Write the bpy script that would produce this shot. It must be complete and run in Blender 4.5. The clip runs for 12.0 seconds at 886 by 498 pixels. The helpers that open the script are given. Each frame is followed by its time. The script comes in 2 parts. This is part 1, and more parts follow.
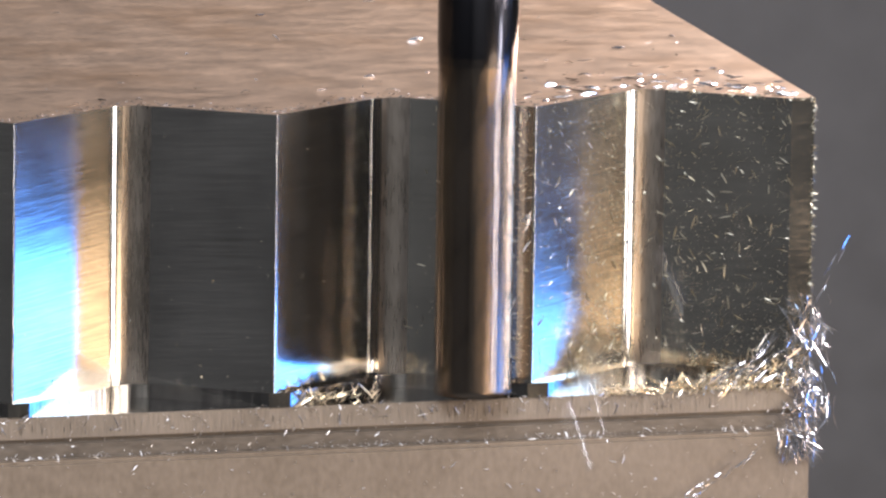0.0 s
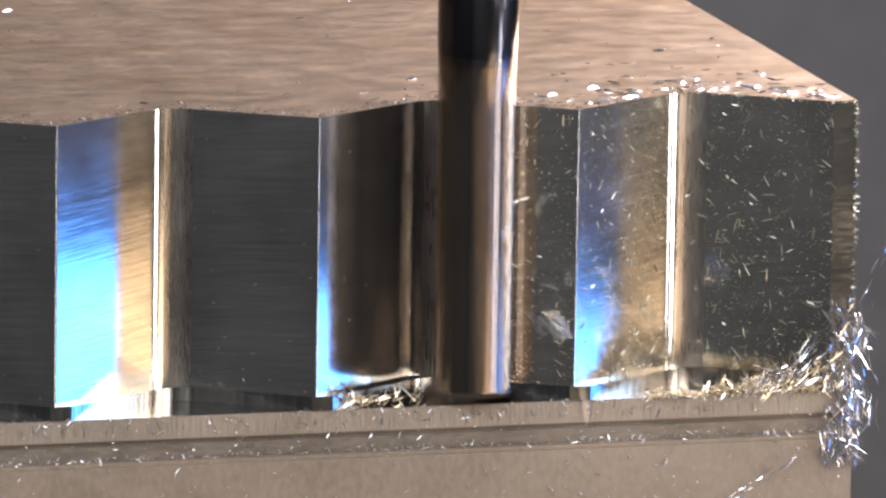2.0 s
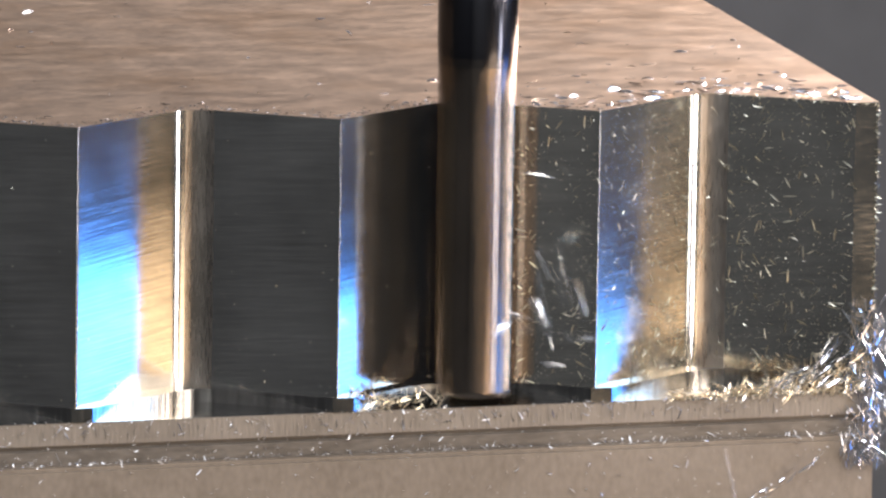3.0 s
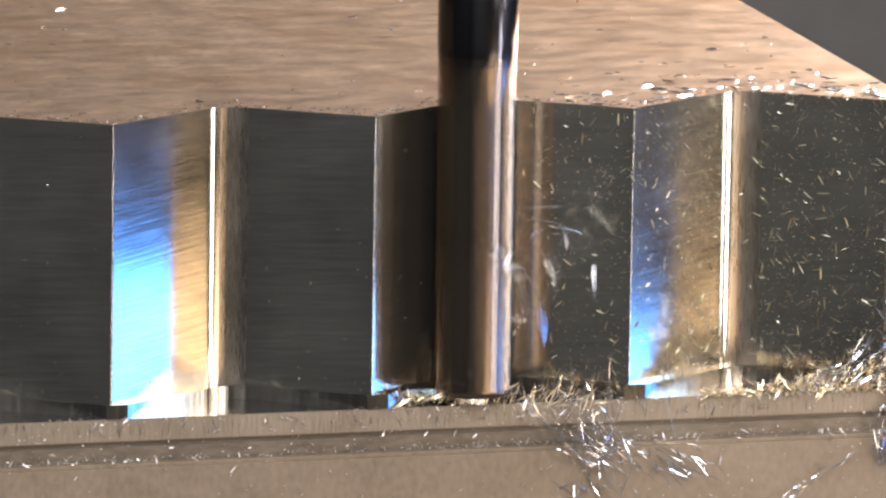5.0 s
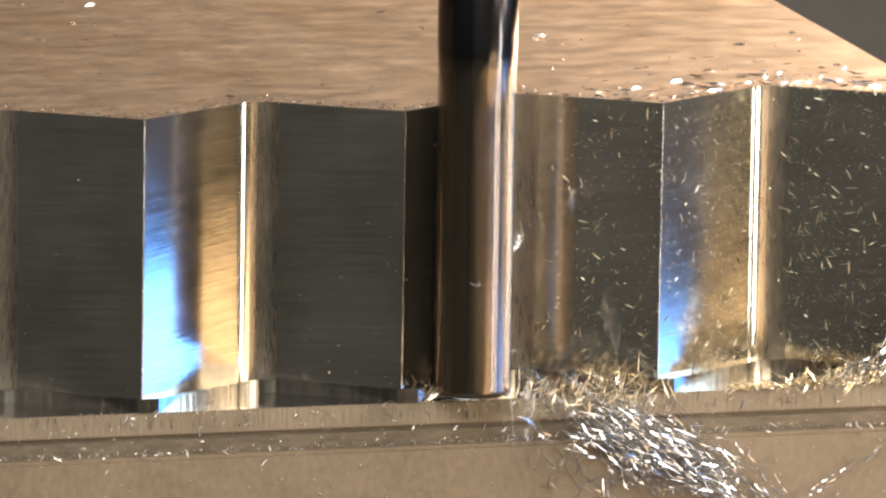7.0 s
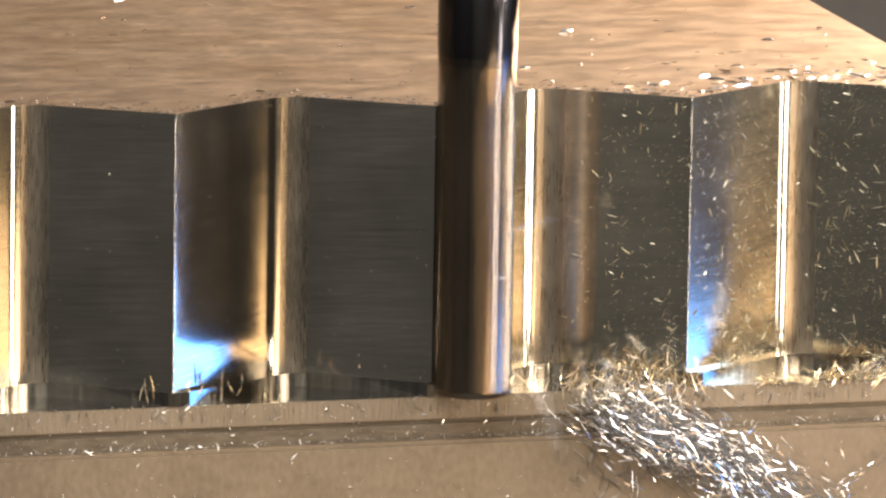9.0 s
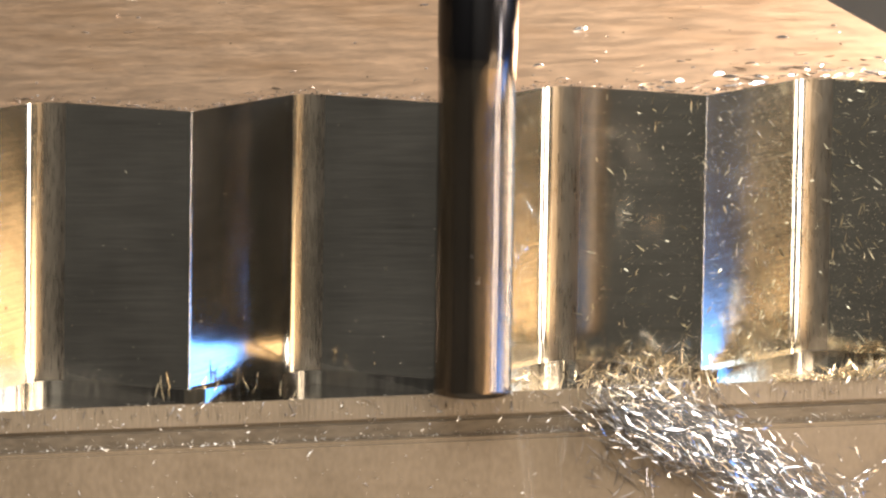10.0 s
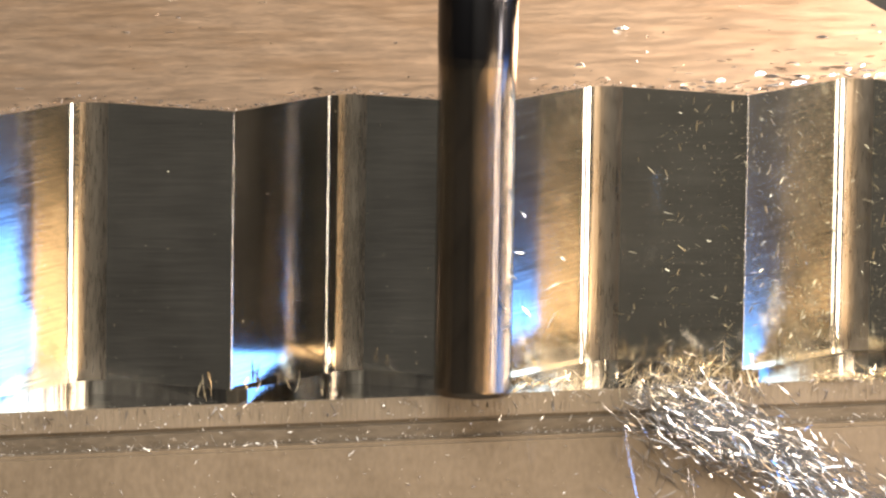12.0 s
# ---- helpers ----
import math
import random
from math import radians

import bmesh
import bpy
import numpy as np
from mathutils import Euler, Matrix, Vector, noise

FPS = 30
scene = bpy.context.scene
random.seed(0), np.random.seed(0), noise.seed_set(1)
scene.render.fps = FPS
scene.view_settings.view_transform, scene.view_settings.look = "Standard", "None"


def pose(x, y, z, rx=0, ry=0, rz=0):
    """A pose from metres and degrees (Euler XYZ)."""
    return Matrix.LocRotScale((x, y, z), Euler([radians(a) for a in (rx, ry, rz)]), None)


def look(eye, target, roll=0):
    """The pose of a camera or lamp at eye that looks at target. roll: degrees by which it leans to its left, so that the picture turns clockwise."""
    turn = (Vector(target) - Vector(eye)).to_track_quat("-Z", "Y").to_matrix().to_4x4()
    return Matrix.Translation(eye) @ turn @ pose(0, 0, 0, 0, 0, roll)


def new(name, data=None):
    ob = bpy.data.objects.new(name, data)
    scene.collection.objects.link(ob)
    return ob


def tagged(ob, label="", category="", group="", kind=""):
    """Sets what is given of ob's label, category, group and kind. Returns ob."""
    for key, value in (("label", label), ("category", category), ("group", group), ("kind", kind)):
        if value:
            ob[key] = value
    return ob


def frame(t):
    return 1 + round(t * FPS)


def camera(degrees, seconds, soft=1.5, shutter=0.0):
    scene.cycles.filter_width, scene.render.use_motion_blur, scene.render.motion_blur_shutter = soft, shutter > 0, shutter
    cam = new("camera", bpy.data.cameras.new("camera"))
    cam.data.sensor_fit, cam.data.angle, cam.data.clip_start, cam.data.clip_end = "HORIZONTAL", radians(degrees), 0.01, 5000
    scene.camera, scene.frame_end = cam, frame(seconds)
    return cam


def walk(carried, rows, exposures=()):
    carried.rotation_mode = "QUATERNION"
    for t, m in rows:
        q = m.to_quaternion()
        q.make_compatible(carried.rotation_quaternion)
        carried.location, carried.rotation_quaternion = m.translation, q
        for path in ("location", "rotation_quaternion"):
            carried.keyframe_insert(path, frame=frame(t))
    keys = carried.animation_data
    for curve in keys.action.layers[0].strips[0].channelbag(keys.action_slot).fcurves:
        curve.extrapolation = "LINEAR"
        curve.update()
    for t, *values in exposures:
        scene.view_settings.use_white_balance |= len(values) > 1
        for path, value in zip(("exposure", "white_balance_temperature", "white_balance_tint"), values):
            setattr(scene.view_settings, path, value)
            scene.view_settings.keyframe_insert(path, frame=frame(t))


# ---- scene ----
# ---- the camera, which stands still beside the machine ----
U = 0.042            # tooth pitch of the workpiece, metres
Z0 = 1.0             # height of the tooth floors above the shop floor


def P(x, y, z):
    """A point from tooth pitches, measured from the first ridge's foot, to metres."""
    return (x * U, y * U, Z0 + z * U)


AIM = (1.6461, 0.0, 0.582)
YAW, PITCH, FAR = radians(14.987), radians(10.986), 35.984
EYE = (AIM[0] - FAR * math.sin(YAW) * math.cos(PITCH), AIM[1] - FAR * math.cos(YAW) * math.cos(PITCH), AIM[2] + FAR * math.sin(PITCH))
cam = camera(5.281, 12.0, soft=2.45, shutter=1.0)
VIEW = look(P(*EYE), P(*AIM), 0.876)
walk(cam, [(0.0, VIEW), (12.0, VIEW)], exposures=[(0.0, 0.26, 4900, 21), (3.0, 0.19, 4820, 19), (5.5, 0.19, 5250, 18), (7.0, 0.19, 5600, 15), (9.0, 0.29, 5720, 16), (12.0, 0.39, 5720, 16)])

# ---- light ----
world = bpy.data.worlds.new("world")
scene.world = world
world.use_nodes = True
world.node_tree.nodes["Background"].inputs[0].default_value = (0.5, 0.42, 0.36, 1)
world.node_tree.nodes["Background"].inputs[1].default_value = 0.10


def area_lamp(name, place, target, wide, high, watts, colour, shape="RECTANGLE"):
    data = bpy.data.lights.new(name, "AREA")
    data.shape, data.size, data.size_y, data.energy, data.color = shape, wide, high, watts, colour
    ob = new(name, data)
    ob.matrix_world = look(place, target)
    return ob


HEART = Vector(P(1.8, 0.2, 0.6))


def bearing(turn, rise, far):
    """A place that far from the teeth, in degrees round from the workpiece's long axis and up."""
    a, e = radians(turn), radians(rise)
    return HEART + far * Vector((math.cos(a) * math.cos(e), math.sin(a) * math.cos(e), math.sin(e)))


# Unseen lamps, placed by the highlights, shadows and mirrored colours on the steel.
area_lamp("unseen_key", bearing(-25, 18, 0.55), HEART, 0.05, 0.30, 4.4, (1.0, 0.82, 0.58))
area_lamp("unseen_strip", bearing(-37, -11, 0.55), HEART, 0.045, 0.15, 0.60, (1.0, 0.90, 0.74))
area_lamp("unseen_warm", bearing(-56, -21.9, 0.62), HEART, 0.34, 0.225, 1.10, (1.0, 0.67, 0.32), "ELLIPSE")
area_lamp("unseen_upper", bearing(-48, 13, 0.52), HEART + Vector((0.03, 0, 0)), 0.22, 0.14, 1.0, (1.0, 0.84, 0.60))
# Low beside the base, added to give the flanks their blue reflection.
area_lamp("unseen_blue", HEART + Vector((0.30, -0.058, -0.1165)), HEART, 0.11, 0.088, 0.33, (0.13, 0.37, 1.0))
area_lamp("unseen_cool", bearing(-11, 12, 0.50), HEART, 0.20, 0.12, 1.0, (0.60, 0.82, 1.0))
# Added fills, also unseen: the block's top, then the room the flanks mirror.
area_lamp("top_fill", HEART + Vector((0.30, 0.21, 0.185)), HEART + Vector((0.07, 0.04, 0)), 0.18, 0.10, 8.2, (1.0, 0.78, 0.56))
area_lamp("room_fill", (-0.3, -1.3, 2.15), (-0.3, -1.3, 0), 1.0, 1.0, 86.0, (1.0, 0.96, 0.84))


# ---- materials ----
def material(name, colour, metal, rough, bump=0.0, stretch=(1, 1, 1), scale=1500.0, vary=0.25, aniso=0.0, turn=0.0, spots=0.0, rvary=0.1, slant=0.0, stain=None):
    m = bpy.data.materials.new(name)
    m.use_nodes = True
    nt = m.node_tree
    N, L = nt.nodes, nt.links
    b = N["Principled BSDF"]
    b.inputs["Metallic"].default_value = metal
    co = N.new("ShaderNodeTexCoord")
    mp = N.new("ShaderNodeMapping")
    mp.inputs["Scale"].default_value = stretch
    if slant:
        tilt = N.new("ShaderNodeMapping")
        tilt.inputs["Rotation"].default_value = (0, radians(slant), 0)
        L.new(co.outputs["Object"], tilt.inputs[0])
        L.new(tilt.outputs[0], mp.inputs[0])
    else:
        L.new(co.outputs["Object"], mp.inputs[0])
    fine = N.new("ShaderNodeTexNoise")
    fine.inputs["Scale"].default_value = scale
    fine.inputs["Detail"].default_value = 4
    L.new(mp.outputs[0], fine.inputs["Vector"])
    wide = N.new("ShaderNodeTexNoise")
    wide.inputs["Scale"].default_value = 60 * max(1.0, spots)
    wide.inputs["Detail"].default_value = 5
    L.new(mp.outputs[0] if spots else co.outputs["Object"], wide.inputs["Vector"])
    mix = N.new("ShaderNodeMix")
    mix.data_type = "FLOAT"
    mix.inputs[0].default_value = 0.5
    L.new(fine.outputs[0], mix.inputs[2])
    L.new(wide.outputs[0], mix.inputs[3])
    ramp = N.new("ShaderNodeValToRGB")
    ramp.color_ramp.elements[0].position, ramp.color_ramp.elements[1].position = 0.3, 0.7
    ramp.color_ramp.elements[0].color = (*[c * (1 - vary) for c in colour], 1)
    ramp.color_ramp.elements[1].color = (*[min(1, c * (1 + vary)) for c in colour], 1)
    L.new(mix.outputs[0], ramp.inputs[0])
    if stain:
        patch = N.new("ShaderNodeTexNoise")
        patch.inputs["Scale"].default_value, patch.inputs["Detail"].default_value, patch.inputs["Roughness"].default_value = 34, 8, 0.7
        L.new(co.outputs["Object"], patch.inputs["Vector"])
        much = N.new("ShaderNodeMapRange")
        much.inputs["From Min"].default_value, much.inputs["From Max"].default_value = 0.46, 0.72
        much.inputs["To Min"].default_value, much.inputs["To Max"].default_value = 0.0, 0.75
        L.new(patch.outputs[0], much.inputs[0])
        tone = N.new("ShaderNodeMix")
        tone.data_type = "RGBA"
        tone.inputs[7].default_value = (*stain, 1)
        L.new(much.outputs[0], tone.inputs[0])
        L.new(ramp.outputs[0], tone.inputs[6])
        L.new(tone.outputs[2], b.inputs["Base Color"])
    else:
        L.new(ramp.outputs[0], b.inputs["Base Color"])
    rr = N.new("ShaderNodeMapRange")
    rr.inputs["From Min"].default_value, rr.inputs["From Max"].default_value = 0.3, 0.7
    rr.inputs["To Min"].default_value, rr.inputs["To Max"].default_value = max(0.02, rough - rvary), rough + rvary
    L.new(mix.outputs[0], rr.inputs[0])
    L.new(rr.outputs[0], b.inputs["Roughness"])
    if aniso:
        b.inputs["Anisotropic"].default_value, b.inputs["Anisotropic Rotation"].default_value = aniso, turn
        tg = N.new("ShaderNodeTangent")
        tg.direction_type, tg.axis = "RADIAL", "Z"
        L.new(tg.outputs[0], b.inputs["Tangent"])
    if bump:
        bp = N.new("ShaderNodeBump")
        bp.inputs["Strength"].default_value, bp.inputs["Distance"].default_value = bump, 0.0002
        L.new(fine.outputs[0], bp.inputs["Height"])
        L.new(bp.outputs[0], b.inputs["Normal"])
    return m


M_FLANK = material("milled_steel", (0.47, 0.425, 0.34), 0.985, 0.104, 0.013, (0.02, 0.02, 1.0), 4600, 0.36, 0.35, 0.25, rvary=0.04, slant=5.0)
M_OILED = material("oiled_milled_steel", (0.47, 0.42, 0.32), 0.966, 0.125, 0.014, (0.02, 0.02, 1.0), 5200, 0.34, 0.4, 0.25, rvary=0.05, slant=5.0)
M_FILLET = material("rubbed_fillet", (0.32, 0.265, 0.195), 1.0, 0.30, 0.10, (1.0, 1.0, 0.08), 4200, 0.18)
M_ROUGH = material("rough_milled", (0.30, 0.27, 0.22), 1.0, 0.16, 0.14, (1.0, 1.0, 0.02), 1500, 0.4)
M_LAND = material("milled_land", (0.25, 0.225, 0.175), 0.96, 0.13, 0.04, (0.1, 0.1, 1.0), 3000, 0.25)
M_TOP = material("ground_top", (0.60, 0.445, 0.285), 1.0, 0.38, 0.02, (0.50, 1.0, 1.0), 1700, 0.22, spots=3.6, rvary=0.05, stain=(0.42, 0.265, 0.125))
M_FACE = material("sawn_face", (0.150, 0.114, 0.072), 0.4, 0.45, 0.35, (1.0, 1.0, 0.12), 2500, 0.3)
M_BASE = material("base_face", (0.124, 0.089, 0.051), 0.3, 0.5, 0.15, (1.0, 1.0, 0.6), 1100, 0.24)
M_BAND = material("dark_band", (0.094, 0.072, 0.046), 0.5, 0.45, 0.4, (0.3, 1.0, 1.0), 1500, 0.4)
M_FLOOR = material("tooth_floor", (0.50, 0.47, 0.42), 1.0, 0.14, 0.15, (1.0, 0.15, 1.0), 2200, 0.2, rvary=0.06)
M_TOOL = material("carbide", (0.165, 0.13, 0.095), 1.0, 0.16, 0.05, (1, 1, 0.3), 2500, 0.15)
M_SHANK = material("coated_shank", (0.065, 0.06, 0.06), 1.0, 0.15, 0.03, (1, 1, 0.3), 2500, 0.15)
M_CHIP = material("bright_chip", (0.44, 0.415, 0.385), 0.92, 0.20, 0.0, (1, 1, 1), 400, 0.2)
# Steel chips; the gold is reflected warm light put into the base colour.
M_WARMLIT = material("warm_lit_chip", (0.62, 0.50, 0.31), 0.75, 0.28, 0.0, (1, 1, 1), 400, 0.3)
M_FLY = material("fresh_chip", (0.74, 0.71, 0.65), 0.85, 0.25, 0.0, (1, 1, 1), 400, 0.2)
# Unseen west wall, kept near black so the tool's left side mirrors darkness.
M_BLACK = material("dark_west_wall", (0.03, 0.03, 0.028), 0.0, 0.8, 0.1, (1, 1, 1), 40, 0.2)
# Stuck chips; the gold tint stands for the neighbouring colours they reflect.
M_SPECK = material("reflect_tint_speck", (0.34, 0.30, 0.20), 0.94, 0.36, 0.0, (1, 1, 1), 400, 0.3)
# Small chips, their glint put into a pale, rough colour.
M_PALE_CHIP = material("pale_chip", (0.55, 0.50, 0.42), 0.7, 0.45, 0.0, (1, 1, 1), 400, 0.3)
# Dark crumbs, slivers and nicks; also the shadow-dark chips under the pile.
M_CRUMB = material("crumb_and_shadow", (0.10, 0.085, 0.07), 0.6, 0.4, 0.0, (1, 1, 1), 400, 0.3)
M_WALL = material("enclosure_paint", (0.092, 0.079, 0.062), 0.0, 0.55, 0.1, (1, 1, 1), 60, 0.12)
# Unseen front wall, ceiling and floor, darkened for what the flanks mirror.
M_DARK = material("darkened_room", (0.13, 0.126, 0.108), 0.0, 0.7, 0.1, (1, 1, 1), 40, 0.2)


def part(name, bm, mats, parent=None, label="", smooth=False):
    me = bpy.data.meshes.new(name)
    bmesh.ops.recalc_face_normals(bm, faces=bm.faces)
    if smooth:
        for f in bm.faces:
            f.smooth = True
    bm.to_mesh(me)
    bm.free()
    for m in (mats if isinstance(mats, (list, tuple)) else [mats]):
        me.materials.append(m)
    ob = new(name, me)
    if parent:
        ob.parent = parent
    if label:
        ob["label"] = label
    return ob


def slab(x0, x1, y0, y1, z0, z1, bevel=0.0):
    bm = bmesh.new()
    bmesh.ops.create_cube(bm, size=1.0)
    for v in bm.verts:
        v.co = Vector(((x0 + x1) / 2 + v.co.x * (x1 - x0), (y0 + y1) / 2 + v.co.y * (y1 - y0), (z0 + z1) / 2 + v.co.z * (z1 - z0)))
    if bevel:
        bmesh.ops.bevel(bm, geom=bm.edges[:], offset=bevel, segments=2, affect="EDGES")
    return bm


# ---- the enclosure round the machine table ----
def enclosure():
    walls = (("wall_back", slab(-1.2, 1.5, 0.9, 0.94, 0.0, 2.2), M_WALL), ("wall_east", slab(1.5, 1.54, -2.2, 0.94, 0.0, 2.2), M_WALL),
             ("wall_west", slab(-1.24, -1.2, -2.2, 0.94, 0.0, 2.2), M_BLACK), ("wall_front", slab(-1.24, 1.54, -2.24, -2.2, 0.0, 2.2), M_DARK),
             ("ceiling", slab(-1.24, 1.54, -2.24, 0.94, 2.2, 2.24), M_DARK), ("floor", slab(-1.24, 1.54, -2.24, 0.94, -0.04, 0.0), M_DARK))
    for name, bm, mat in walls:
        tagged(part(name, bm, mat), "plain painted sheet metal of the machine enclosure", "enclosure wall", kind="structure")


enclosure()

# ---- the toothed workpiece ----
ALPHA, RAD = radians(32.0), 0.151
R, G = random.uniform, random.gauss
H, XEND, BACK = 1.113, 3.09, 5.0
FIRST, LAST = -4, 3
STEP = 0.055         # height of the rough foot
EDGE = 0.004         # the ridges are very slightly rounded


def tooth_edge(k):
    """One tooth's edge seen from above, from valley to valley: x, y and 1 for polished, 2 for the rubbed part of the valley."""
    run = 0.5 - RAD * math.sin(ALPHA)
    yc = run * math.tan(ALPHA) - RAD * math.cos(ALPHA)
    pts = []
    if k > FIRST:
        for i in range(7, 15):
            a = ALPHA * (i / 7 - 1)
            pts.append((k - 0.5 + RAD * math.sin(a), yc + RAD * math.cos(a), 2))
        pts += [(k - x, x * math.tan(ALPHA), 1) for x in (run - 0.010, 0.010)]
    if k == LAST:
        return pts + [(LAST, 0.0, 1), (XEND, 0.0, 3)]
    for i in range(0 if k > FIRST else 2, 5):
        a = ALPHA * (i / 2 - 1)
        pts.append((k + EDGE * math.sin(a), EDGE / math.cos(ALPHA) - EDGE * math.cos(a), 1))
    pts += [(k + x, x * math.tan(ALPHA), 1) for x in (0.010, run - 0.010)]
    for i in range(8):
        a = ALPHA * (i / 7 - 1)
        pts.append((k + 0.5 + RAD * math.sin(a), yc + RAD * math.cos(a), 2 if i >= 5 else 1))
    return pts


def proud(x):
    """How far the rough foot stands out of the tooth face, x pitches from the ridge."""
    half = RAD * math.sin(ALPHA)
    f = min(1.0, max(0.0, 0.5 + (0.5 - abs(x)) / half * 0.5)) if abs(x) > 0.5 - half else 0.0
    near, far = (0.041, 0.010) if x > 0 else (0.010, 0.041)
    return near + (far - near) * max(0.0, (abs(x) - (0.5 - half)) / (2 * half)) if f else near


def toothed_block():
    thing = new("workpiece")
    tagged(thing, "steel block with large milled V teeth, freshly cut and shiny", "workpiece")
    root = 0.6
    for k in range(FIRST, LAST + 1):
        bm = bmesh.new()
        pts = tooth_edge(k)
        low = [bm.verts.new((x * U, y * U, STEP * U)) for x, y, c in pts]
        top = [bm.verts.new((x * U, y * U, H * U)) for x, y, c in pts]
        x0, x1 = pts[0][0] * U, pts[-1][0] * U
        bl, br, tr, tl = (bm.verts.new((x, root * U, z)) for x, z in ((x0, STEP * U), (x1, STEP * U), (x1, H * U), (x0, H * U)))
        for i in range(len(pts) - 1):
            f = bm.faces.new((low[i], low[i + 1], top[i + 1], top[i]))
            f.material_index = 3 if pts[i + 1][2] == 3 else 4 if pts[i][2] == 2 and pts[i + 1][2] == 2 else 0
            f.smooth = pts[i + 1][2] != 3
        if k == LAST:
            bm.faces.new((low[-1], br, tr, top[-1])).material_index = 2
        bm.faces.new(top + [tr, tl]).material_index = 1
        for e in bm.edges:
            if abs(e.verts[0].co.z - e.verts[1].co.z) < 1e-7 or abs(e.verts[0].co.x - LAST * U) < 1e-6:
                e.smooth = False
        for v in (bl, br):
            if not v.link_faces:
                bm.verts.remove(v)
        tooth = part("tooth", bm, [M_OILED if k >= 2 else M_FLANK, M_TOP, M_FACE, M_LAND, M_FILLET], thing, "polished milled steel tooth")
        bm = bmesh.new()
        wide = []
        for i, (x, y, c) in enumerate(pts):
            out = proud(x - k)
            if i in (0, len(pts) - 1) or y - out > 0:
                wide.append((x, max(0.0, y - out)))
        wide += [(x, 0.0) for x in (k - proud(-0.1) / math.tan(ALPHA), k + proud(0.1) / math.tan(ALPHA)) if FIRST < x < LAST]
        wide = sorted(set(wide))
        low = [bm.verts.new((x * U, y * U, 0)) for x, y in wide]
        top = [bm.verts.new((x * U, y * U, STEP * U)) for x, y in wide]
        b0, b1 = bm.verts.new((wide[0][0] * U, root * U, STEP * U)), bm.verts.new((wide[-1][0] * U, root * U, STEP * U))
        for i in range(len(wide) - 1):
            bm.faces.new((low[i], low[i + 1], top[i + 1], top[i]))
        bm.faces.new(top + [b1, b0])
        part("rough_foot", bm, M_ROUGH, tooth, "coarser foot left by the roughing pass")
    bm = slab(FIRST * U, XEND * U, root * U, BACK * U, 0, H * U)
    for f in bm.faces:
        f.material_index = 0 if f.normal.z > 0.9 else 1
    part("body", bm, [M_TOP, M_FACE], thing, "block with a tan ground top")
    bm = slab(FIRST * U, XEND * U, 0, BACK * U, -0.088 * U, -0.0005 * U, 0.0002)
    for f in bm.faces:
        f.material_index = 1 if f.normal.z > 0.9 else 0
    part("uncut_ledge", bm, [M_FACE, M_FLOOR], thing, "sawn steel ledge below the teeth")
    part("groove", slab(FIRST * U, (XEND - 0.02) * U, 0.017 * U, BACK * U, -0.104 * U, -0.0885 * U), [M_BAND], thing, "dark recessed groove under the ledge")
    part("dark_band", slab(FIRST * U, (XEND - 0.01) * U, 0.006 * U, BACK * U, -0.165 * U, -0.1045 * U, 0.0001), [M_BAND], thing, "dark brown step")
    part("base", slab(FIRST * U, XEND * U, -0.040 * U, BACK * U, -1.6 * U, -0.163 * U, 0.0006), [M_BASE], thing, "dull steel base")
    marks = [(2.228, 0.0022, 0.075)] + [(R(-0.9, 3.0), R(0.0006, 0.0014), R(0.02, 0.07)) for _ in range(70)]
    bm = bmesh.new()
    for x, w, h in marks:
        top = -0.006 if h > 0.074 else R(-0.085 + h, -0.004)
        vs = [bm.verts.new((q * U, y * U, z * U)) for q, y, z in ((x - w, 0.002, top), (x, -0.003, top - h / 2), (x + w, 0.002, top), (x, 0.002, top - h))]
        bm.faces.new((vs[0], vs[1], vs[2]))
        bm.faces.new((vs[0], vs[3], vs[1]))
        bm.faces.new((vs[1], vs[3], vs[2]))
    part("saw_marks", bm, M_CRUMB, thing, "dark upright saw nicks")
    return thing


workpiece = toothed_block()


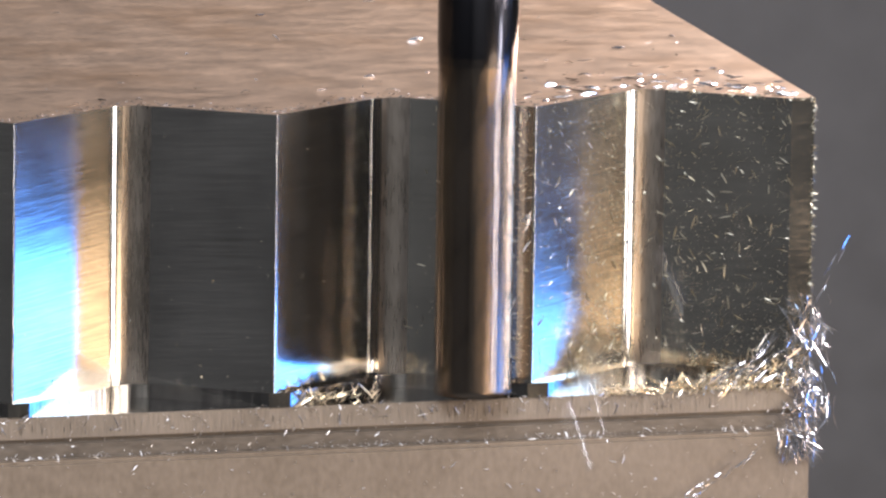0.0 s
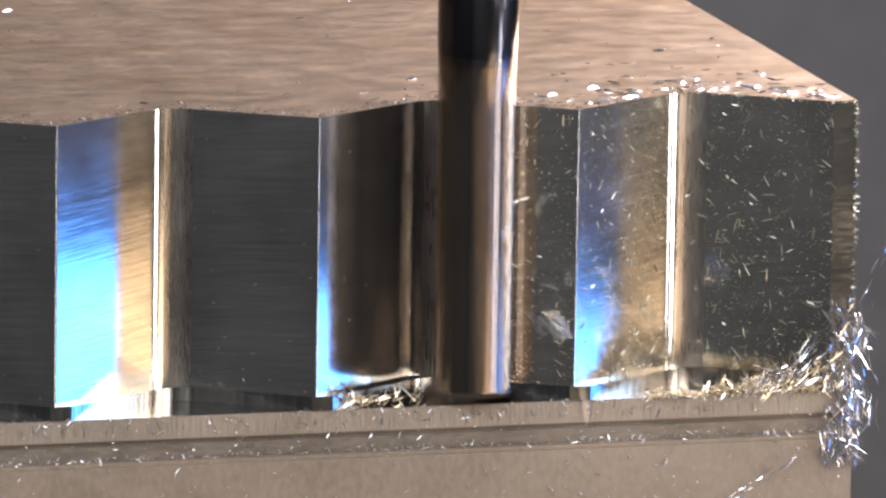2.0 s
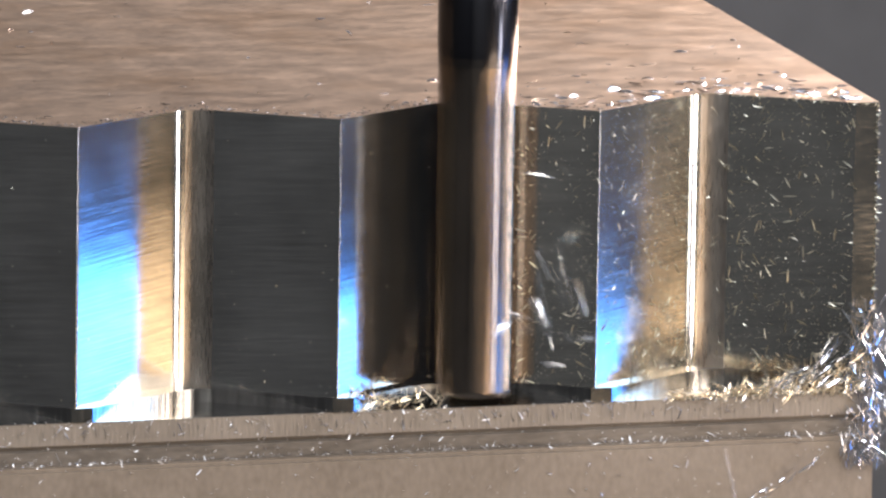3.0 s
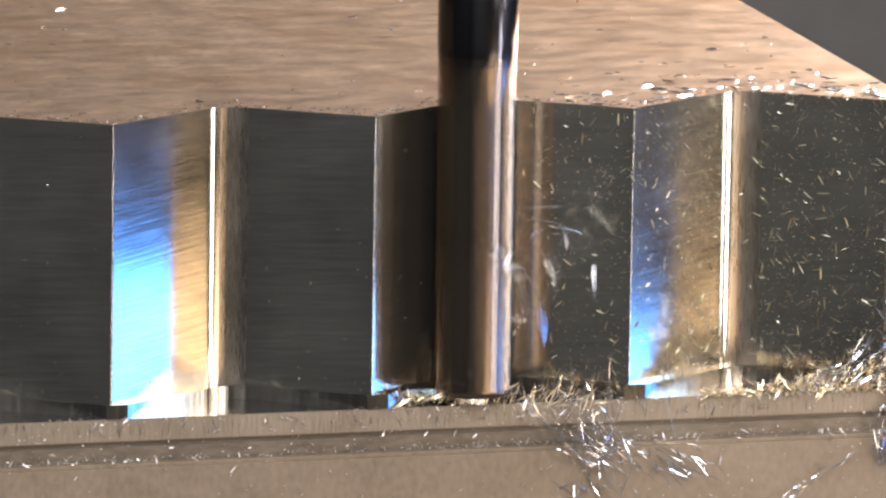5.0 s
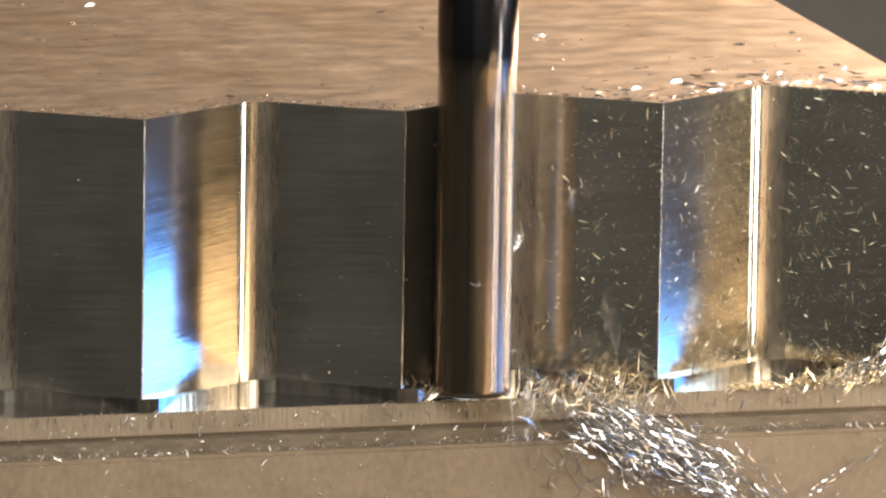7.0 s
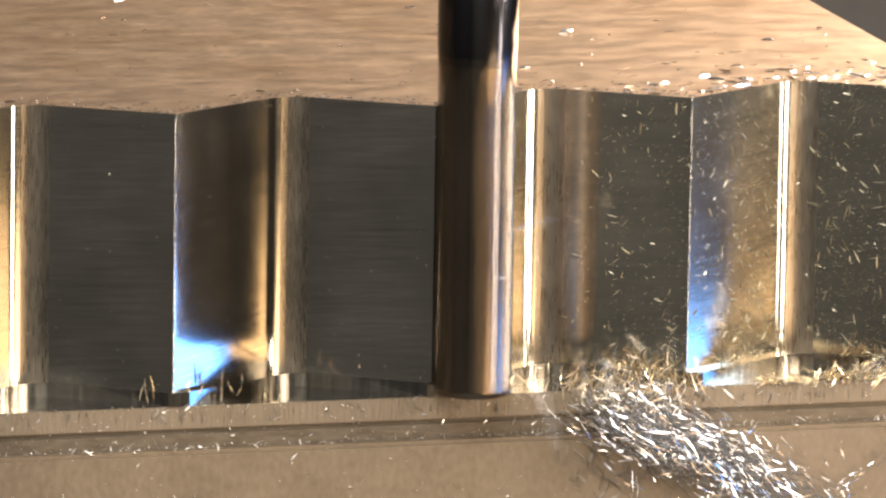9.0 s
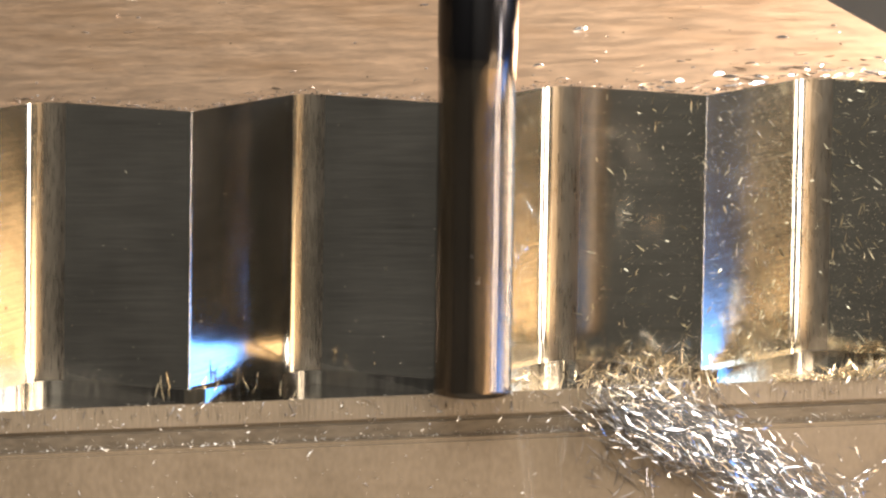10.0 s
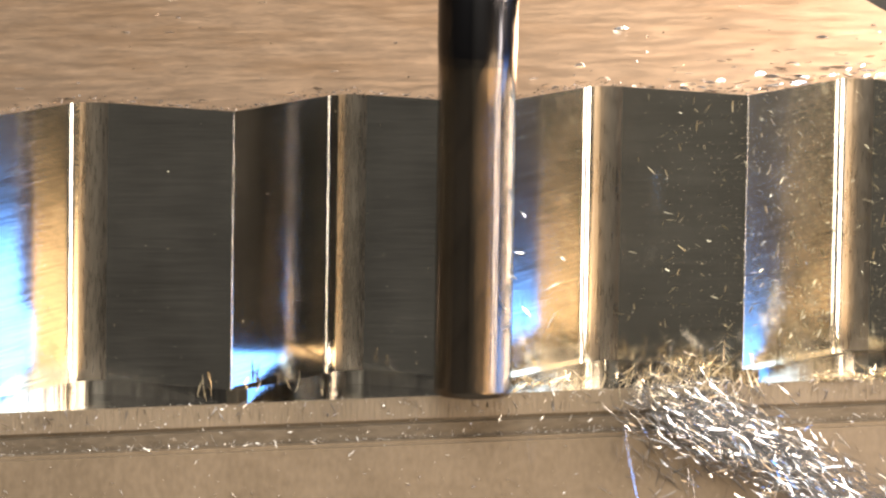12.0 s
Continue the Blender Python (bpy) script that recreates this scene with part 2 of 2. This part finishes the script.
# ---- the end mill, spinning in place ----
def cutter():
    thing = new("end_mill")
    tagged(thing, "spinning four-flute end mill with a dark coated shank", "end mill")
    bm = bmesh.new()
    seg = 40
    rings = [(0.02, 2.60), (0.151, 2.60), (0.151, 1.33), (0.148, 1.28), (0.141, 1.23), (0.133, 1.185), (0.128, 1.13)]
    vs = [[bm.verts.new((r * U * math.cos(2 * math.pi * k / seg), r * U * math.sin(2 * math.pi * k / seg), z * U)) for k in range(seg)] for r, z in rings]
    for a, b in zip(vs, vs[1:]):
        for k in range(seg):
            bm.faces.new((a[k], a[(k + 1) % seg], b[(k + 1) % seg], b[k]))
    bm.faces.new(vs[0])
    bm.faces.new(vs[-1])
    part("shank", bm, M_SHANK, thing, "dark coated shank", smooth=True)
    bm = bmesh.new()
    seg, steps, top = 72, 52, 1.33
    vs = []
    for j in range(steps + 1):
        z = top * j / steps
        fade = min(1.0, max(0.0, (top - z) / 0.24))
        fade = fade * fade * (3 - 2 * fade)
        ring = []
        for k in range(seg):
            a = 2 * math.pi * k / seg
            w = (a / (math.pi / 2)) % 1.0
            land = min(1.0, max(0.0, (0.26 - abs(w - 0.26)) / 0.05))
            r = 0.149 * (1 - fade * (0.13 - 0.12 * land))
            a += z * math.tan(radians(32)) / 0.149
            ring.append(bm.verts.new((r * U * math.cos(a), r * U * math.sin(a), z * U)))
        vs.append(ring)
    for a, b in zip(vs, vs[1:]):
        for k in range(seg):
            bm.faces.new((a[k], a[(k + 1) % seg], b[(k + 1) % seg], b[k]))
    bm.faces.new(vs[0])
    bm.faces.new(vs[-1])
    part("fluted_body", bm, M_TOOL, thing, "bright ground helical flutes", smooth=True)
    return thing


end_mill = cutter()
TOOL = (1.761, -0.029)


# ---- swarf ----
riders = []          # things that lie on the workpiece and travel with it


def chips_mesh(name, chips):
    """One mesh of bent, pointed slivers: (place, direction, length, width, bend), in pitches."""
    verts, faces = [], []
    for place, way, length, width, bend in chips:
        way = Vector(way).normalized()
        side = way.cross(Vector((random.gauss(0, 1), random.gauss(0, 1), random.gauss(0, 1)))).normalized()
        up = way.cross(side)
        base = len(verts)
        n = 4
        for i in range(n + 1):
            s = i / n - 0.5
            w = width * (1 - (2 * abs(s)) ** 2.2) + width * 0.06
            c = Vector(place) + way * (s * length) + up * (bend * length * (0.25 - s * s))
            for d in (side * (w / 2), -side * (w / 2), up * (w * 0.28)):
                verts.append(tuple((c + d) * U))
        for i in range(n):
            o = base + 3 * i
            for k in range(3):
                faces.append((o + k, o + (k + 1) % 3, o + 3 + (k + 1) % 3, o + 3 + k))
        faces += [(base, base + 2, base + 1), (base + 3 * n, base + 3 * n + 1, base + 3 * n + 2)]
    me = bpy.data.meshes.new(name)
    me.from_pydata(verts, [], faces)
    return me


def swarf(name, chips, mat, label, ride=True):
    me = chips_mesh(name, chips)
    me.materials.append(mat)
    ob = tagged(new(name, me), label, "metal chips", kind="stuff")
    if ride:
        riders.append(ob)
    return ob



def any_way(flat=1.0):
    return (G(0, 1), G(0, 1), G(0, flat))


def tooth_y(x):
    """Depth of the toothed face at x."""
    u = abs((x % 1.0) - 0.5)
    if u < RAD * math.sin(ALPHA):
        yc = (0.5 - RAD * math.sin(ALPHA)) * math.tan(ALPHA) - RAD * math.cos(ALPHA)
        return yc + math.sqrt(RAD * RAD - u * u)
    return (0.5 - u) * math.tan(ALPHA)


def flank_way(x):
    """A direction that lies in the tooth face at x."""
    slope = (tooth_y(x + 0.01) - tooth_y(x - 0.01)) / 0.02
    a = R(0, math.pi)
    return (math.cos(a), slope * math.cos(a), math.sin(a) * 1.2)


def size(lo, hi):
    return lo * (hi / lo) ** random.random()


def lying_chips():
    # on the floor of the last valley, heaped against its corner
    heap = []
    for _ in range(480):
        x = R(2.30, 3.06)
        deep = min(tooth_y(x), 0.2) if x < 3 else 0.03
        y = R(0.0, max(0.02, deep)) * random.random() ** 2 - 0.01
        if x < 2.7:
            y = R(-0.012, 0.02)
        heap.append(((x, y, abs(G(0.012, 0.03)) * (0.4 + 2.2 * max(0, x - 2.5))), (G(0.3, 0.5), G(0, 0.4), abs(G(0.6, 0.4))) if x > 2.5 else any_way(0.25), size(0.03, 0.10), R(0.003, 0.008), R(-0.5, 0.5)))
    swarf("swarf_heap", heap, M_WARMLIT, "heap of needle chips on the last tooth floor, warm light in their colour")
    corner = []
    for _ in range(420):
        z = -0.25 + 0.61 * random.random() ** 1.4
        x = G(3.085, 0.05) - 0.25 * max(0, -z - 0.05) - 0.1 * max(0, z - 0.25)
        y = -0.012 - abs(G(0.0, 0.014)) - (0.045 if z < -0.12 else 0.0) if x < 3.1 else R(-0.02, 0.16)
        corner.append(((x, y, z), (G(0.25, 0.45), G(-0.1, 0.3), G(-0.9, 0.5)), size(0.05, 0.15), R(0.0025, 0.0055), R(-0.6, 0.6)))
    for _ in range(48):
        s = random.random()
        corner.append(((2.70 + 0.36 * s + G(0, 0.03), -0.022 + G(0, 0.008), 0.02 + 0.24 * s * random.random() + 0.02), (0.7, G(0, 0.3), G(0.6, 0.3)), size(0.05, 0.14), R(0.004, 0.009), R(-0.4, 0.4)))
    swarf("swarf_tangle", corner, M_CHIP, "tangle of bright chips hanging at the block's corner")
    # a long strand leaning at the corner
    strand = [((3.02 + 0.20 * i / 9 + G(0, 0.006), -0.025 + G(0, 0.006), 0.20 + 0.36 * i / 9 + G(0, 0.008)), (0.5, G(0, 0.1), 0.9), R(0.06, 0.10), 0.009, R(-0.3, 0.3)) for i in range(10)]
    strand += [((2.50 + 0.37 * i / 25 + G(0, 0.007), -0.075 + G(0, 0.01), -0.46 + 0.23 * i / 25 + G(0, 0.007)), (0.8, G(0, 0.2), 0.5 + G(0, 0.15)), R(0.03, 0.06), R(0.004, 0.007), R(-0.4, 0.4)) for i in range(26)]
    swarf("swarf_strand", strand, M_CHIP, "string of chips caught together, leaning on the block")
    # stuck on the oily tooth faces
    stuck = []
    for x0, x1, n, big in ((2.58, 3.0, 1150, 0.055), (2.02, 2.42, 760, 0.045), (1.72, 2.0, 420, 0.05), (1.52, 1.72, 50, 0.04), (0.0, 1.45, 110, 0.022), (-0.9, 0.0, 60, 0.022)):
        for _ in range(n):
            x = R(x0, x1)
            z = H * random.random() ** (1.25 if x > 1.5 else 2.2)
            small = random.random() ** 8
            stuck.append(((x, tooth_y(x) - 0.003, z), flank_way(x), 0.004 + big * small, 0.0022 + 0.0026 * small, R(-0.18, 0.18)))
    for _ in range(60):
        x = R(2.42, 2.58)
        stuck.append(((x, tooth_y(x) - 0.004, R(0, H)), flank_way(x), R(0.02, 0.07), R(0.0025, 0.005), R(-0.7, 0.7)))
    # burrs along the last upright edge and the top edge beside it
    for _ in range(90):
        stuck.append(((XEND + R(-0.006, 0.006), -0.003, R(0.3, H)), (G(0.8, 0.4), G(-0.3, 0.3), G(0, 0.5)), size(0.008, 0.04), R(0.003, 0.006), R(-0.5, 0.5)))
    for _ in range(70):
        x = R(2.45, XEND)
        stuck.append(((x, (tooth_y(x) if x < 3 else 0.0) - 0.002, H + R(-0.006, 0.004)), (G(0, 0.8), G(-0.4, 0.3), G(0.2, 0.5)), size(0.008, 0.04), R(0.003, 0.007), R(-0.5, 0.5)))
    swarf("stuck_chips", stuck, M_SPECK, "fine bright chips stuck to the oily tooth faces")
    # along the step below the teeth and on the base
    step = []
    for _ in range(1100):
        x = R(-1.0, 3.05)
        pick = random.random()
        if pick < 0.36:
            q = (x, R(-0.045, -0.005), -0.158 + abs(G(0, 0.01)))
        elif pick < 0.64:
            q = (x, -0.006, R(-0.16, -0.02))
        elif pick < 0.80:
            q = (x, -0.004, R(-0.02, 0.01))
        else:
            q = (x, -0.045, R(-0.5, -0.17))
        step.append((q, any_way(0.7), 0.004 + 0.042 * random.random() ** 6, R(0.0026, 0.0048), R(-0.5, 0.5)))
    swarf("step_chips", step, M_PALE_CHIP, "small chips scattered along the dark step")
    hang = []
    for _ in range(90):
        x = R(-1.0, 2.6)
        hang.append(((x, -0.008 - 0.01 * random.random(), R(-0.06, 0.006)), (G(0, 0.7), G(-0.1, 0.3), G(-0.7, 0.5)), 0.015 + 0.055 * random.random() ** 2, R(0.003, 0.006), R(-0.6, 0.6)))
    swarf("oily_slivers", hang, M_CRUMB, "dark oily slivers hanging over the ledge")
    # in the valley that is being cut
    foot = []
    for _ in range(48):
        x = R(1.06, 1.42)
        foot.append(((x, R(0.0, 0.5) * tooth_y(x), R(0.005, 0.05)), (G(0.4, 0.5), G(0, 0.6), abs(G(0.5, 0.4))), R(0.05, 0.11), R(0.004, 0.008), R(-0.6, 0.6)))
    swarf("valley_chips", foot, M_WARMLIT, "curled chips at a tooth's foot, warm light in their colour")
    # flakes on the top face
    flake, dark = [], []
    for x, y in ((1.464, 2.161), (1.538, 0.717), (1.923, 1.496), (2.171, 0.416), (2.707, 0.731), (2.651, 1.175), (1.927, 0.27), (1.98, 0.30), (2.20, 0.36), (0.36, 2.5)):
        flake.append(((x, y, H + 0.004), (1, G(0, 0.3), G(0, 0.05)), R(0.04, 0.07), R(0.012, 0.022), 0.1))
    for _ in range(48):
        x = 3.06 - abs(G(0, 0.32))
        flake.append(((x, tooth_y(x) + 0.02 + abs(G(0, 0.16)), H + R(0.003, 0.015)), (1, G(0, 0.8), G(0, 0.15)), R(0.03, 0.09), R(0.005, 0.011), R(-0.3, 0.3)))
    for _ in range(16):
        x = R(1.75, 2.6)
        flake.append(((x, tooth_y(x) + 0.01 + abs(G(0, 0.10)), H + R(0.002, 0.01)), (1, G(0, 0.8), G(0, 0.1)), R(0.015, 0.09), R(0.006, 0.016), R(-0.3, 0.3)))
    for _ in range(150):
        x = R(-1.0, 3.0)
        y = tooth_y(x) + 0.015 + (abs(G(0, 0.10)) if random.random() < 0.6 else R(0, 2.5))
        dark.append(((x, y, H + 0.003), (1, G(0, 0.6), 0), 0.008 + 0.06 * random.random() ** 3, R(0.004, 0.008), R(-0.8, 0.8)))
    for _ in range(70):
        x = R(1.9, 3.0)
        dark.append(((x, tooth_y(x) + 0.05 + abs(G(0, 0.3)), H + 0.004), (1, G(0, 0.5), 0), R(0.02, 0.09), R(0.003, 0.008), R(-0.9, 0.9)))
    for _ in range(420):
        x = R(-1.0, 2.2)
        dark.append(((x, tooth_y(x) + 0.004 + abs(G(0, 0.05)), H + 0.002), (1, G(0, 0.6), 0), 0.004 + 0.016 * random.random() ** 2, R(0.003, 0.007), R(-0.5, 0.5)))
    swarf("top_flakes", flake, M_CHIP, "bright flakes lying on the block's top")
    swarf("top_crumbs", dark, M_CRUMB, "dark curled crumbs on the block's top")


lying_chips()


# ---- clumps of chips thrown on to the ledge while the cut goes on ----
clumps = []          # thing, landing time, resting place


def landing_clumps():
    for i in range(84):
        f = i / 83
        chips = []
        if i % 6 == 0:
            # a loose fringe standing at the foot of the teeth
            c, late, count = Vector((R(1.52, 1.98), R(-0.01, 0.03), 0.025)), 3.5 + 4.6 * f, 15 + int(12 * f)
            spread, way0, loose = (0.09, 0.012, 0.02 + 0.03 * f), (0.3, 0.0, 0.7), 0.5
        elif i < 22:
            # the first few hang on the base
            c, late, count = Vector((R(1.70, 1.92), -0.055, R(-0.42, -0.06))), 3.5 + 1.3 * f / 0.26, 4
            spread, way0, loose = (0.06, 0.008, 0.09), (0.2, -0.05, -0.9), 0.4
        else:
            g = (i - 22) / 61
            s = 0.16 * (1 - g) + (0.45 + 0.6 * g) * random.random() ** (1.0 + 0.4 * g)
            c = Vector((1.68 + 0.88 * s, -0.06 - 0.20 * g * random.random(), -0.02 - 0.52 * s + G(0, 0.03)))
            late, count = 4.85 + 3.8 * g, 60
            spread, way0, loose = (0.085 + 0.03 * g, 0.028, 0.034 + 0.03 * g), (0.85, -0.1, -0.52), 0.27 + 0.08 * g
        for _ in range(count):
            q = (c.x + G(0, spread[0]), c.y + G(0, spread[1]), c.z + G(0, spread[2]))
            if q[1] > -0.045 and q[2] < 0.01 or q[1] > tooth_y(q[0]) - 0.02:
                q = (q[0], -0.05 - abs(G(0, 0.03)), q[2])
            long = size(0.09, 0.20) if count == 4 else size(0.045, 0.125)
            chips.append(((q[0] - c.x, q[1] - c.y, q[2] - c.z), (way0[0] + G(0, loose), way0[1] + G(0, loose), way0[2] + G(0, loose)), long, R(0.0026, 0.0055), R(-0.45, 0.45)))
        fringe = i % 6 == 0
        ob = swarf("chip_clump", chips, M_WARMLIT if fringe else M_CHIP, "chips standing at the foot of the teeth, warm light in their colour" if fringe else "clump of fresh bright chips spilling over the ledge", False)
        clumps.append((ob, late, c))
    # Dark chips below the pile: dangling slivers, and its curly shadows as colour.
    for i in range(6):
        c = Vector((1.58 + 0.04 * i, -0.05, R(-0.40, -0.10)))
        chips = [((G(0, 0.05), -abs(G(0, 0.008)), G(0, 0.07)), (G(0.3, 0.5), 0, G(-0.8, 0.4)), size(0.05, 0.14), R(0.003, 0.006), R(-0.7, 0.7)) for _ in range(12)]
        ob = swarf("chip_clump", chips, M_CRUMB, "dark dangling chips below the pile, partly standing for its shadow", False)
        clumps.append((ob, 6.4 + 0.4 * i, c))
    for x, y, z, t in ((0.16, 0.03, 0.06, 8.0), (0.30, 0.05, 0.05, 8.3), (-0.08, 0.02, 0.04, 8.6), (0.40, 0.0, 0.03, 7.9)):
        chips = [((G(0, 0.03), G(0, 0.01), R(0, 0.03)), (G(0, 0.35), G(0, 0.2), 1), R(0.06, 0.11), 0.007, R(-0.4, 0.4)) for _ in range(2)]
        ob = swarf("chip_clump", chips, M_WARMLIT, "few upright chips at a tooth's foot", False)
        clumps.append((ob, t, Vector((x, y, z))))


landing_clumps()

flyers = []          # thing, start time, throw


def flying_chips():
    for i in range(190):
        chips = [((0, 0, 0), (1, 0, 0), R(0.07, 0.16), R(0.006, 0.012), R(-0.7, 0.7))]
        ob = tagged(new("flying_chip", chips_mesh("flying_chip", chips)), "bright steel chip thrown off the cutter", "metal chip", "thrown chips")
        ob.data.materials.append(M_FLY)
        flyers.append((ob, -0.25 + 12.1 * i / 189, (R(0.2, 4.2), R(-2.0, -0.2), R(-1.5, 3.6)), R(0.05, 0.9)))
    for i in range(96):
        chips = [((G(0, 0.06), G(0, 0.05), G(0, 0.14)), (G(0.3, 0.4), G(0, 0.5), G(-0.8, 0.4)), size(0.03, 0.10), R(0.006, 0.013), R(-0.7, 0.7)) for _ in range(8)]
        ob = swarf("chip_spray", chips, M_FLY, "spray of fine steel chips thrown off the cutter", False)
        flyers.append((ob, -0.2 + 12.1 * i / 95 + R(0, 0.1), (R(0.2, 1.6), R(-1.2, -0.1), R(-1.0, 2.0)), R(0.1, 0.8)))


flying_chips()


# ---- the table under the workpiece ----
def machine_table():
    thing = new("machine_table")
    tagged(thing, "grey cast-iron machine table under the workpiece", "machine table")
    part("table_top", slab(-0.20, 0.14, 0.0, 0.22, -0.115, -1.6 * U, 0.002), M_WALL, thing)
    part("saddle", slab(-0.18, 0.12, 0.01, 0.20, -0.235, -0.115, 0.004), M_WALL, thing)
    return thing


riders.append(machine_table())
bed = tagged(part("machine_bed", slab(-0.25, 0.22, 0.0, 0.28, 0.0, Z0 - 0.235, 0.01), M_WALL), "grey cast-iron bed that carries the machine table", "machine bed")

# ---- what moves ----
PATH = [(0.0, 0, 0), (0.5, 0.035, -0.0219), (1.0, 0.0706, -0.0442), (1.5, 0.1059, -0.0670), (2.0, 0.1410, -0.0882), (2.5, 0.1767, -0.1093),
        (3.0, 0.2121, -0.1305), (3.3, 0.2333, -0.1436), (3.5, 0.2474, -0.1523), (3.65, 0.2585, -0.1580), (3.8, 0.2690, -0.1505), (4.0, 0.2829, -0.1415), (4.5, 0.3180, -0.1190),
        (5.0, 0.3529, -0.0965), (5.5, 0.3871, -0.0740), (6.0, 0.4220, -0.0525), (6.5, 0.4566, -0.0305), (7.0, 0.4918, -0.0080), (8.0, 0.5612, 0.0362), (9.0, 0.6310, 0.0809),
        (9.5, 0.6672, 0.1045), (10.0, 0.7010, 0.1222), (10.5, 0.7401, 0.1308), (11.0, 0.7806, 0.1280), (11.5, 0.8209, 0.1180), (12.0, 0.8569, 0.0962)]


def ride(t):
    """The workpiece's travel at t, in pitches."""
    for (t0, x0, y0), (t1, x1, y1) in zip(PATH, PATH[1:]):
        if t <= t1:
            f = (t - t0) / (t1 - t0)
            return x0 + f * (x1 - x0), y0 + f * (y1 - y0)
    return PATH[-1][1:]


def flight(ob, start, land, place, spin):
    """Chips ride inside the uncut steel, leave at the cutter, fly and come to rest on the workpiece."""
    rows = []
    cut = Vector((TOOL[0] + 0.02, TOOL[1] + 0.05, 0.12))

    def inside(t):
        x, y = ride(t)
        return pose(*P(x + 1.2, y + 1.2, 0.5), 0, 0, 0)
    steps = sorted({0.0, max(0.0, start - 0.1)} | {t for t, *_ in PATH if t < start - 0.1})
    rows += [(t, inside(t)) for t in steps if t < start - 0.05]
    for k in range(5):
        f = k / 4
        t = start + f * (land - start)
        if t < 0 or t > 12:
            continue
        x, y = ride(t)
        goal = place + Vector((x, y, 0))
        q = cut.lerp(goal, f)
        q.z += 0.25 * f * (1 - f)
        rows.append((t, pose(*P(*q), (1 - f) * spin, 0, (1 - f) * spin * 0.7)))
    for t in sorted({t for t, *_ in PATH if t > land + 0.05} | {12.0}):
        if t > land:
            x, y = ride(t)
            rows.append((t, pose(*P(place.x + x, place.y + y, place.z))))
    walk(ob, rows)


def throw(ob, start, v, high):
    """One chip thrown off the cutter, falling past the workpiece to the floor."""
    rows = []
    if start > 0:
        for t in (0.0, start - 0.07):
            x, y = ride(max(0, t))
            if t >= 0:
                rows.append((t, pose(*P(x + 1.3, y + 1.5, 0.5))))
    end = None
    for k in range(0, 18):
        t = start + k * 0.0667
        s = t - start
        z = max(high + v[2] * s - (5.0 + 40.0 * s) * s * s, 0.3 - Z0 / U)
        if t > 12:
            break
        if t >= 0:
            q = (TOOL[0] + 0.10 + v[0] * s, -0.10 + v[1] * s * 0.6, z)
            rows.append((t, pose(*P(*q), 40 * k, 25 * k, 55 * k)))
            end = rows[-1][1]
    if end is None:
        end = pose(*P(4.5, -0.5, 0.3 - Z0 / U))
    if not rows or rows[0][0] > 0:
        rows.insert(0, (0.0, rows[0][1] if rows else end))
    if rows[-1][0] < 12:
        rows.append((12.0, end))
    walk(ob, rows)


def motions():
    for ob in [workpiece] + riders:
        walk(ob, [(t, pose(*P(x, y, 0))) for t, x, y in PATH])
    for ob, late, place in clumps:
        flight(ob, late - 0.09, late, place, 80)
    for ob, start, v, high in flyers:
        throw(ob, start, v, high)
    walk(end_mill, [(i / 30, pose(*P(*TOOL, 0.036), 0, 0, 88.0 * i)) for i in range(361)])


motions()
